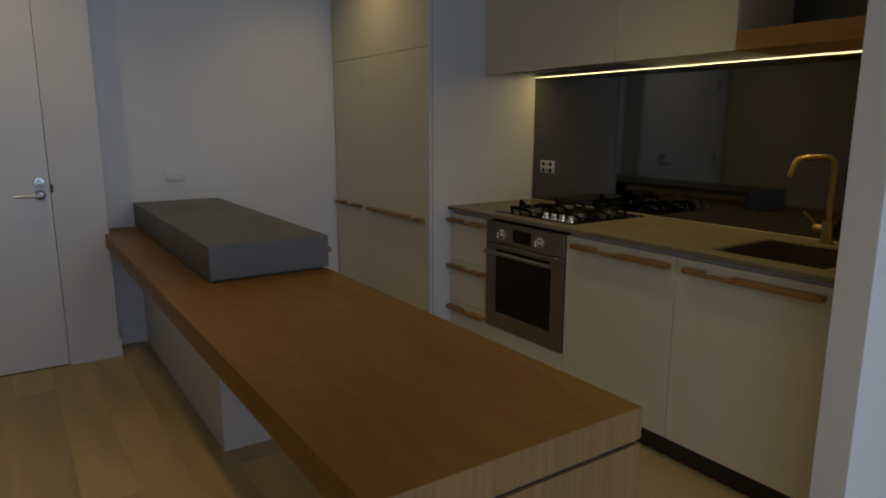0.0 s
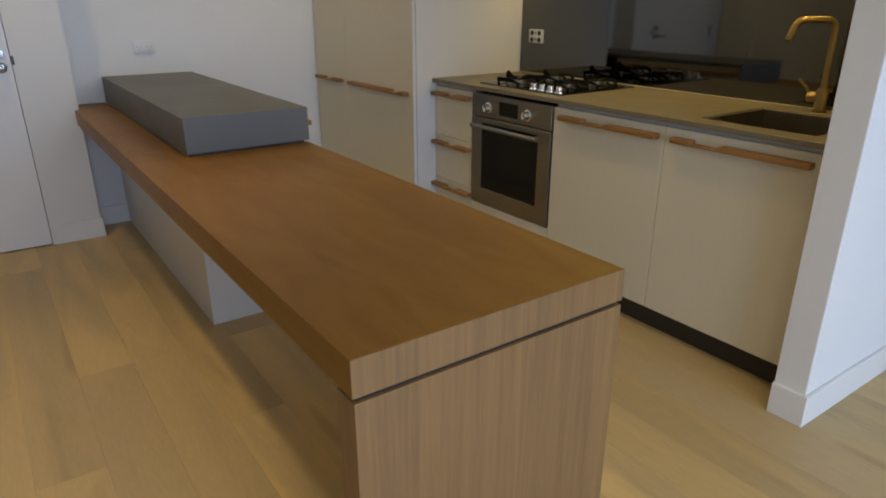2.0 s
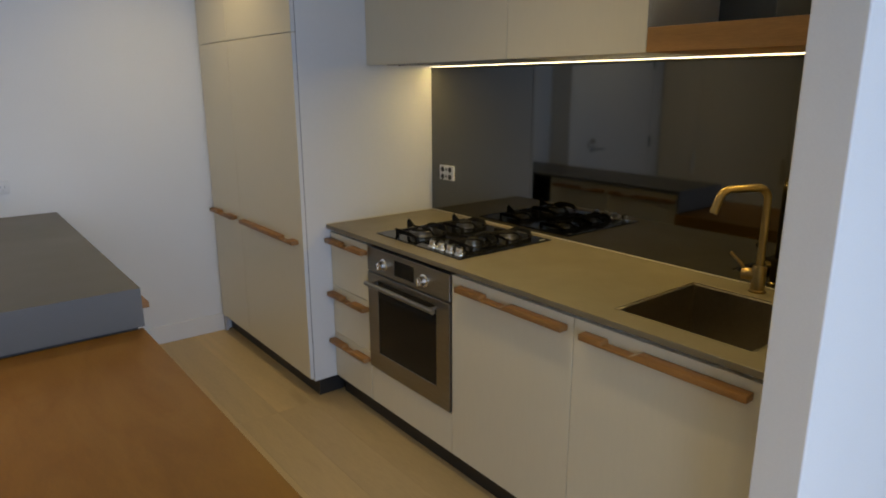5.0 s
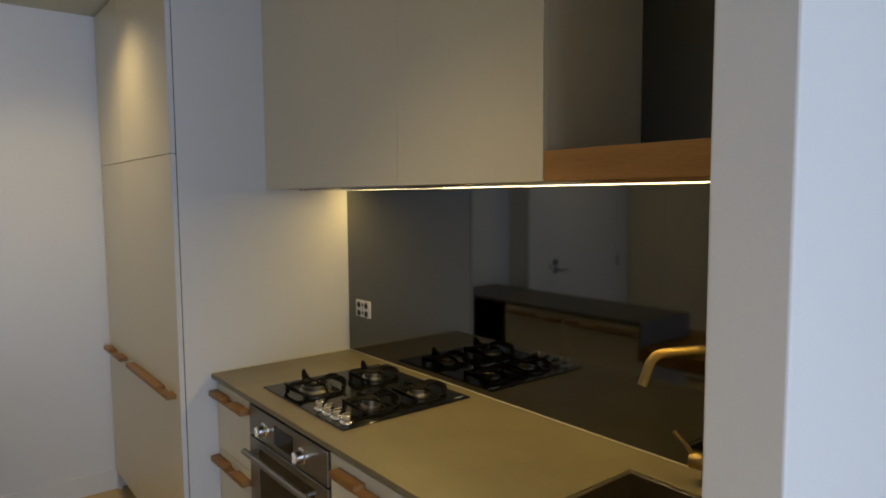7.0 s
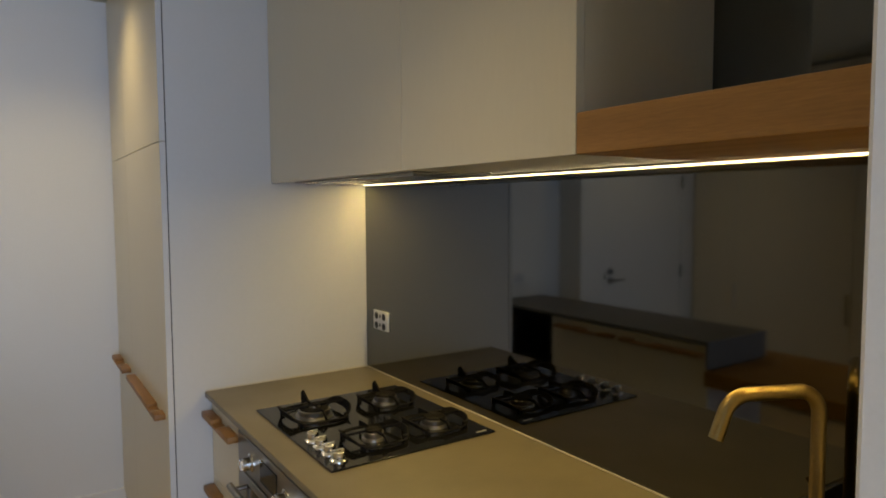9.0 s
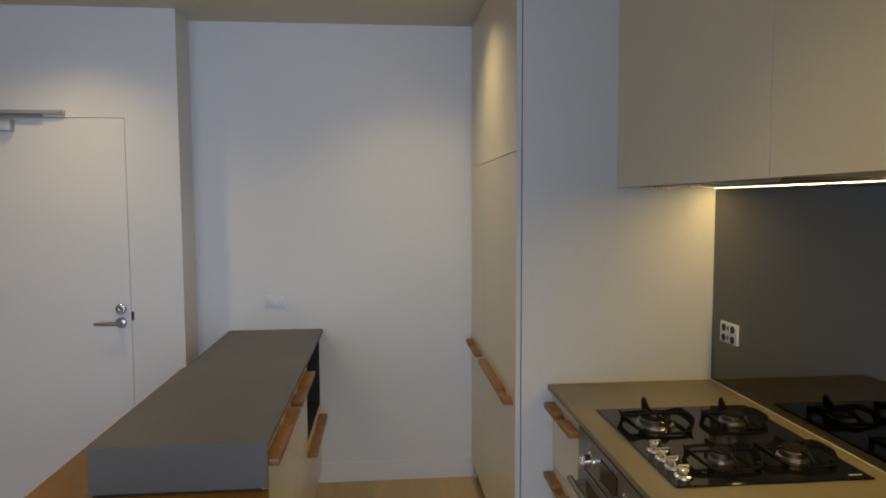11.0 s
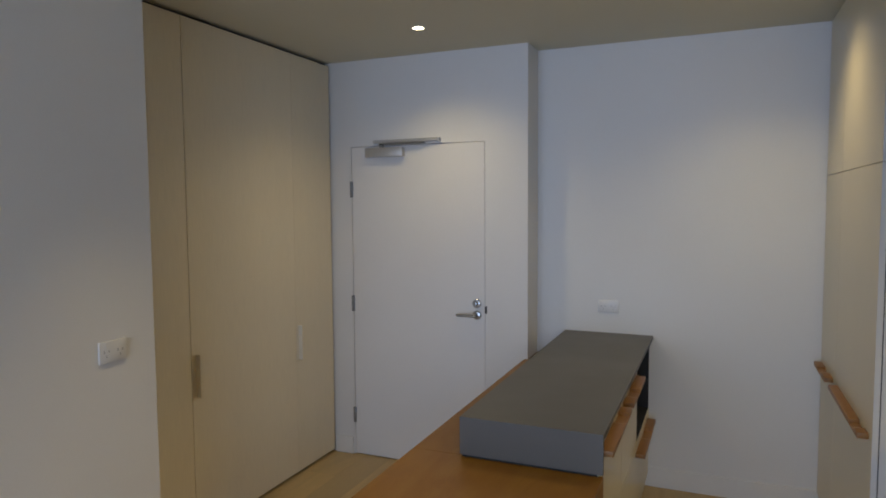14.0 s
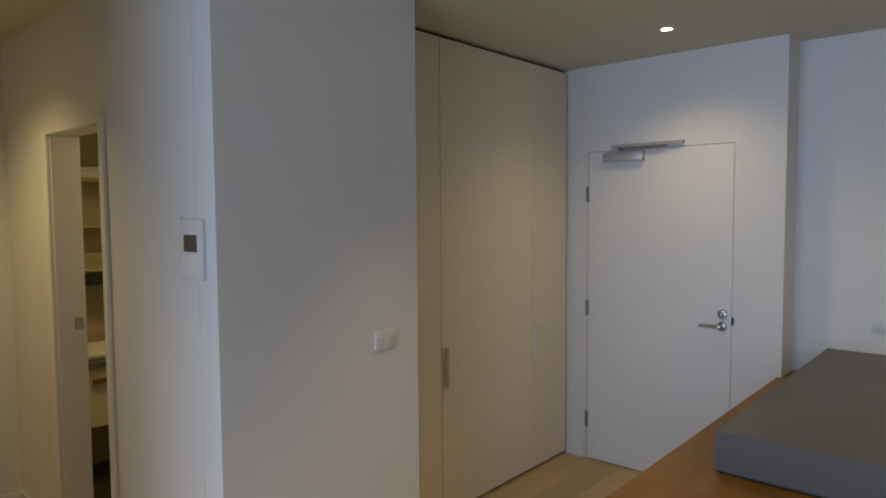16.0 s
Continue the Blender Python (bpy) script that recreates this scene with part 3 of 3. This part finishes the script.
def trivet(cx, cy, s, tall, spike):
    """A cast-iron pan stand: a bowed band that dips at the front and rises at its ends, a thin cross and, at the back pair, a spike."""
    t = thing("pan_stand", (cx, cy, HZ), "black cast-iron pan stand with a bowed frame on the hob", "pan stand", "pan stands")
    ring = bmesh.new()
    rows = [[] for _ in range(4)]
    for q in range(56):
        a = 2 * math.pi * q / 56
        u, v = math.cos(a), math.sin(a)
        r = s / (abs(u) ** 2.9 + abs(v) ** 2.9) ** (1 / 2.9)
        rise = min(1.0, max(0.0, 1.7 * abs(u) ** 2 + (0.12 * v if v > 0 else 0.0) - 0.55))
        rise = rise * rise * (3 - 2 * rise)
        top = 0.011 + (tall - 0.011) * rise
        low = 0.005 + 0.010 * rise
        for row, (k, z) in zip(rows, ((0.94, low), (1.03, top), (0.985, top + 0.001), (0.90, low))):
            row.append(ring.verts.new((cx + k * r * u, cy + k * r * v, HZ + z)))
    for a, b in zip(rows, rows[1:] + rows[:1]):
        for q in range(56):
            ring.faces.new((a[q], a[(q + 1) % 56], b[(q + 1) % 56], b[q]))
    bmesh.ops.recalc_face_normals(ring, faces=ring.faces[:])
    part("frame", ring, IRON, t)
    for sx, sy in ((1, 1), (-1, 1), (1, -1), (-1, -1)):
        fx, fy = cx + sx * s * 0.73, cy + sy * s * 0.73
        part("foot", cuboid(fx - 0.006, fx + 0.006, fy - 0.006, fy + 0.006, HZ, HZ + 0.017, 0.001), IRON, t)
    bar = [(-s, tall - 0.013), (-s, tall), (s, tall), (s, tall - 0.013), (s * 0.82, tall - 0.007), (-s * 0.82, tall - 0.007)]
    part("arm", prism([(cx + u, HZ + v) for u, v in bar], "y", cy - 0.002, cy + 0.002), IRON, t)
    across = [(-s, 0.008), (-s * 0.97, 0.016), (-s * 0.7, tall), (s * 0.6, tall), (s, 0.028), (s, 0.012), (s * 0.6, tall - 0.008), (-s * 0.7, tall - 0.008), (-s * 0.9, 0.008)]
    part("arm", prism([(cy + u, HZ + v + 0.0006) for u, v in across], "x", cx - 0.002, cx + 0.002), IRON, t)
    if spike:
        part("prong", prism([(cy + s * 0.45, HZ + tall - 0.002), (cy + s * 1.0, HZ + 0.024), (cy + s * 1.0, HZ + tall + 0.012), (cy + s * 0.88, HZ + tall + 0.024)], "x", cx - 0.0035, cx + 0.0035), IRON, t)


for bx, by, br, wok in ((3.095, 3.375, 0.052, True), (3.352, 3.375, 0.040, False), (3.155, 3.085, 0.030, False), (3.362, 3.085, 0.040, False)):
    burner(bx, by, br, wok)
    trivet(bx, by, 0.104 if wok else 0.090, 0.036 if wok else 0.030, by > 3.2)
for i in range(4):
    ky = 3.165 - 0.058 * i
    kx = 3.005
    kn = part("knob", lathe([(0.024, 0), (0.0235, 0.004), (0.0165, 0.008), (0.016, 0.024), (0.013, 0.027)], (kx, ky, HZ), "z", 24), CHROME, hb, "round steel knob", True)
    part("pointer", cuboid(kx - 0.015, kx + 0.015, ky - 0.0035, ky + 0.0035, HZ + 0.023, HZ + 0.031, 0.0015), CHROME, kn)

# ---- splashback, overhead cupboards, shelf and strip light ----
OZ, OX = 1.664, 3.140
sp = thing("splashback", (SPLASH + 0.004, 2.77, WZ1), "smoked mirror glass splashback above the worktop", "splashback")
part("glass_sheet", cuboid(SPLASH, SPLASH + 0.008, END1 + 0.001, 3.8695, WZ1 + 0.001, OZ), SMOKED, sp)
part("sealant_bead", cuboid(SPLASH - 0.004, SPLASH - 0.0002, END1 + 0.002, 3.866, WZ1 + 0.0004, WZ1 + 0.004, 0.001), SEALANT, sp, "thin pale line of sealant")
part("sealant_bead", cuboid(2.882, SPLASH - 0.004, 3.8645, 3.8698, WZ1 + 0.0004, WZ1 + 0.004, 0.001), SEALANT, sp, "thin pale line of sealant")
oc = thing("overhead_cupboard", (3.34, 3.07, OZ), "cream overhead cupboard with two plain doors", "cupboard")
part("carcass", boxes((OX + 0.021, SPLASH + 0.01, 2.283, 3.868, OZ + 0.004, CEIL - 0.004)), CABINET, oc)
for y0, y1 in ((2.2825, 2.883), (2.886, 3.868)):
    part("cupboard_door", cuboid(OX, OX + 0.02, y0, y1, OZ, CEIL - 0.012, 0.0012), CABINET, oc)
rh = thing("range_hood", (3.33, 3.3, OZ), "slim steel range hood under the overhead cupboard", "range hood")
part("hood_plate", boxes((3.20, 3.46, 2.93, 3.78, OZ - 0.002, OZ + 0.003)), STEEL, rh)
for y0, y1 in ((2.98, 3.33), (3.37, 3.72)):
    part("filter", cuboid(3.23, 3.40, y0, y1, OZ - 0.006, OZ - 0.001, 0.002), SATIN, rh, "metal filter")
for i in range(4):
    part("button", lathe([(0.007, 0), (0.006, -0.005)], (3.22, 3.62 + 0.03 * i, OZ - 0.002), "z", 14), CHROME, rh, "", True)
sh = thing("open_shelf", (3.34, 1.98, OZ), "oak open shelf with a smoked mirror back", "shelf")
part("shelf_board", cuboid(OX, SPLASH + 0.006, END1 + 0.001, 2.281, OZ, 1.736, 0.002), SHELFWOOD, sh, "thick oak board")
part("mirror_back", cuboid(SPLASH - 0.006, SPLASH + 0.004, END1 + 0.001, 2.2815, 1.7365, CEIL - 0.004), SMOKED, sh, "smoked mirror back")
ls = thing("strip_light", (3.51, 2.78, OZ), "thin warm strip light under the overhead cupboards", "strip light")
part("channel", cuboid(3.525, 3.5345, END1 + 0.003, 3.866, OZ - 0.0015, OZ - 0.0003), ALU, ls)
part("diffuser", cuboid(3.527, 3.5345, END1 + 0.004, 3.865, OZ - 0.0038, OZ - 0.0016, 0.0008), LED, ls, "glowing diffuser")

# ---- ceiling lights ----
# Fittings for the added fill lamps are built here too.
for dx, dy in DOWNLIGHTS_AND_FILL:
    dl = thing("downlight", (dx, dy, CEIL), "small round recessed ceiling light, lit; some are unseen added fill", "downlight", "ceiling downlights")
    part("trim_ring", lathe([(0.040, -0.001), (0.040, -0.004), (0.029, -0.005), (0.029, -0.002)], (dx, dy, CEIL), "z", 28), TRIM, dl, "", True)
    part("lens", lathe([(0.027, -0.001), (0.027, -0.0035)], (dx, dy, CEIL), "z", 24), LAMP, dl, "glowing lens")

# ---- island bench ----
T0, T1, TN, TZ0, TZ1 = 1.190, 1.900, 1.644, 0.668, 0.747
BX, BY, BZ = 1.386, 3.383, 0.897
CFX = 1.885
tb = thing("timber_bench", (1.54, 2.6, 0), "long oak-veneered dining bench joined to the island", "table")
part("tabletop", boxes((T0, T1, TN + 0.003, BY + 0.02, TZ0, TZ1, 0.0015), (T0, BX - 0.001, BY + 0.02, NORTH - 0.001, TZ0, TZ1, 0.0015), (NIB + 0.001, BX - 0.001, NORTH - 0.001, ALCOVE - 0.001, TZ0, TZ1)), TABLE, tb, "orange-brown timber top")
part("top_edge", cuboid(T0, T1, TN, TN + 0.003, TZ0, TZ1, 0.001), PALE, tb, "pale oak end edge")
# Joint under the top filled with black for its shade.
part("shadow_rail", cuboid(T0 + 0.012, T1 - 0.012, TN + 0.010, TN + 0.062, TZ0 - 0.012, TZ0), BLACK, tb, "recessed joint, its shade painted black")
part("end_panel", cuboid(T0 + 0.004, T1, TN + 0.001, TN + 0.070, 0, TZ0 - 0.012, 0.0015), PALE, tb, "pale oak end panel")

isl = thing("island_cabinet", (1.64, 4.27, 0), "cream island cabinet with drawers and an open niche", "cabinet")
NZ = 0.472
part("carcass", boxes((BX + 0.013, CFX - 0.020, BY + 0.013, 4.512, 0.0, 0.860)), PANEL, isl)
part("niche_base", boxes((BX + 0.013, CFX - 0.020, 4.5125, ALCOVE - 0.002, 0.0, NZ - 0.004)), PANEL, isl)
part("niche_back", boxes((BX + 0.013, BX + 0.03, 4.5125, ALCOVE - 0.002, NZ - 0.0035, 0.860)), PANEL, isl)
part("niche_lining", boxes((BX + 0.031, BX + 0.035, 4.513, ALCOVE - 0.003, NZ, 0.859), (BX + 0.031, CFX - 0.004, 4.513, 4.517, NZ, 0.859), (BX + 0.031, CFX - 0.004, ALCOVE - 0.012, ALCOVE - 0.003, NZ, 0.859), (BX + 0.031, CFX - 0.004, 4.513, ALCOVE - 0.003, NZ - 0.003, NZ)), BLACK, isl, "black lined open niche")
for y0, y1, z0, z1, h in ((BY + 0.0135, 3.966, 0.470, 0.868, (3.412, 3.930, 3.725, 3.850)), (3.969, 4.510, 0.470, 0.868, (3.985, 4.455, 4.09, 4.21)),
                          (BY + 0.0135, 4.240, 0.080, 0.467, None), (4.243, ALCOVE - 0.004, 0.080, 0.467, (4.48, 5.06, 4.72, 4.87))):
    fr = part("drawer_front", cuboid(CFX - 0.019, CFX, y0, y1, z0, z1, 0.0012), CABINET, isl)
    if h:
        handle(fr, *h, CFX, z1 - 0.045, 1, d=0.046)
# Black piece paints the shade under the stone's end.
part("shadow_rail", cuboid(BX + 0.008, CFX - 0.004, BY + 0.009, BY + 0.0125, TZ1 + 0.0003, TZ1 + 0.014), BLACK, isl, "recessed joint, its shade painted black")
blk = thing("stone_bench", (1.64, 4.27, TZ1), "raised grey stone benchtop box on the timber bench", "benchtop")
part("top_slab", cuboid(BX + 0.012, T1 + 0.002, BY + 0.012, ALCOVE - 0.001, BZ - 0.020, BZ, 0.0006), STONE, blk)
part("end_slab", cuboid(BX, T1 + 0.002, BY, BY + 0.012, TZ1 + 0.010, BZ, 0.001), STONE, blk)
part("side_slab", cuboid(BX, BX + 0.012, BY + 0.012, ALCOVE - 0.001, TZ1 + 0.008, BZ, 0.0006), STONE, blk)

# ---- bathroom seen through its doorway ----
df = tagged(new("door_2"), "open bathroom doorway with white painted architraves", "door", kind="structure")
ORIGIN[df.name] = Vector((0, 0, 0))
for x0, x1 in ((B0 - 0.065, B0), (B1, B1 + 0.045)):
    part("architrave", cuboid(x0, x1, PIER0 - 0.016, PIER0, 0, BH + 0.03, 0.003), TRIM, df)
part("architrave", cuboid(B0 + 0.0005, B1 - 0.0005, PIER0 - 0.016, PIER0, BH, BH + 0.03, 0.003), TRIM, df)
part("jamb", cuboid(B0, B0 + 0.012, PIER0, PIER0 + 0.13, 0, BH, 0.002), TRIM, df)
part("latch_plate", cuboid(B0 + 0.011, B0 + 0.016, PIER0 + 0.075, PIER0 + 0.115, 1.10, 1.16, 0.002), SATIN, df, "satin metal latch plate")
bf = structure("bathroom_floor", boxes((-2.4, -0.9, PIER0 + 0.12, 3.8, -0.02, 0.004)), DARKFLOOR, "dark tiled bathroom floor", "floor")
vn = thing("bathroom_vanity", (-2.15, 2.75, 0.35), "white wall-hung vanity with dark handles", "vanity")
part("body", cuboid(-2.40, -1.96, 2.40, 3.2, 0.38, 0.74, 0.003), CABINET, vn)
part("vanity_top", cuboid(-2.40, -1.94, 2.39, 3.21, 0.74, 0.78, 0.004), STONE, vn, "stone vanity top")
part("basin", cuboid(-2.36, -2.0, 2.50, 3.05, 0.78, 0.83, 0.02), PLASTIC, vn, "white basin")
part("handle", cuboid(-1.96, -1.935, 2.55, 3.0, 0.65, 0.68, 0.003), HANDLE, vn)
sv = thing("bathroom_shelves", (-2.3, 2.75, 1.3), "recessed bathroom shelves with a dark lower rail", "shelf")
for z in (1.295, 1.575, 1.87):
    part("shelf", cuboid(-2.40, -2.24, 2.40, 3.3, z, z + 0.02, 0.002), TILE, sv)
part("dark_rail", cuboid(-2.40, -2.22, 2.40, 3.3, 1.212, 1.290, 0.002), KICK, sv, "dark box under the lowest shelf")
tw = thing("folded_towel", (-2.32, 2.72, 1.89), "folded pale towel on the upper shelf", "towel")
part("fold", cuboid(-2.385, -2.255, 2.52, 2.80, 1.89, 1.93, 0.014), TRIM, tw)
part("fold", cuboid(-2.38, -2.26, 2.53, 2.79, 1.93, 1.965, 0.014), TRIM, tw)

# ---- floor boards ----
W = 0.19
fl = structure("floor", boxes((-3.0, 6.4, -3.3, 5.4, -0.12, -0.012)), JOINT, "wide pale oak floorboards with fine joints", "floor")
rng = random.Random(7)
PLANKS = {}


def plank_mesh(length):
    key = round(length, 2)
    if key not in PLANKS:
        bm = cuboid(0.0002, W - 0.0002, 0.0002, key - 0.0002, -0.011, 0.0, 0.0003, 1)
        me = bpy.data.meshes.new("floorboard")
        bm.to_mesh(me)
        bm.free()
        me.materials.append(FLOOR)
        PLANKS[key] = me
    return PLANKS[key]


far = bmesh.new()
x = -1.998
while x < 6.1:
    y, first = -3.14, rng.choice((0.7, 1.3, 1.9))
    while y < 5.1:
        length = min(first or rng.choice((1.9, 1.9, 1.9, 1.3)), 5.14 - y)
        first = 0
        if y + length > 0.2 and x < 5.0:
            b = new("floorboard", plank_mesh(length))
            b.location = (x, y, 0)
            b.parent = fl
        else:
            cuboid(x + 0.0004, x + W - 0.0004, y, y + length - 0.0008, -0.011, 0.0, 0, 1, far)
        y += length
    x += W
tagged(part("far_floorboards", far, FLOOR, fl), kind="stuff")
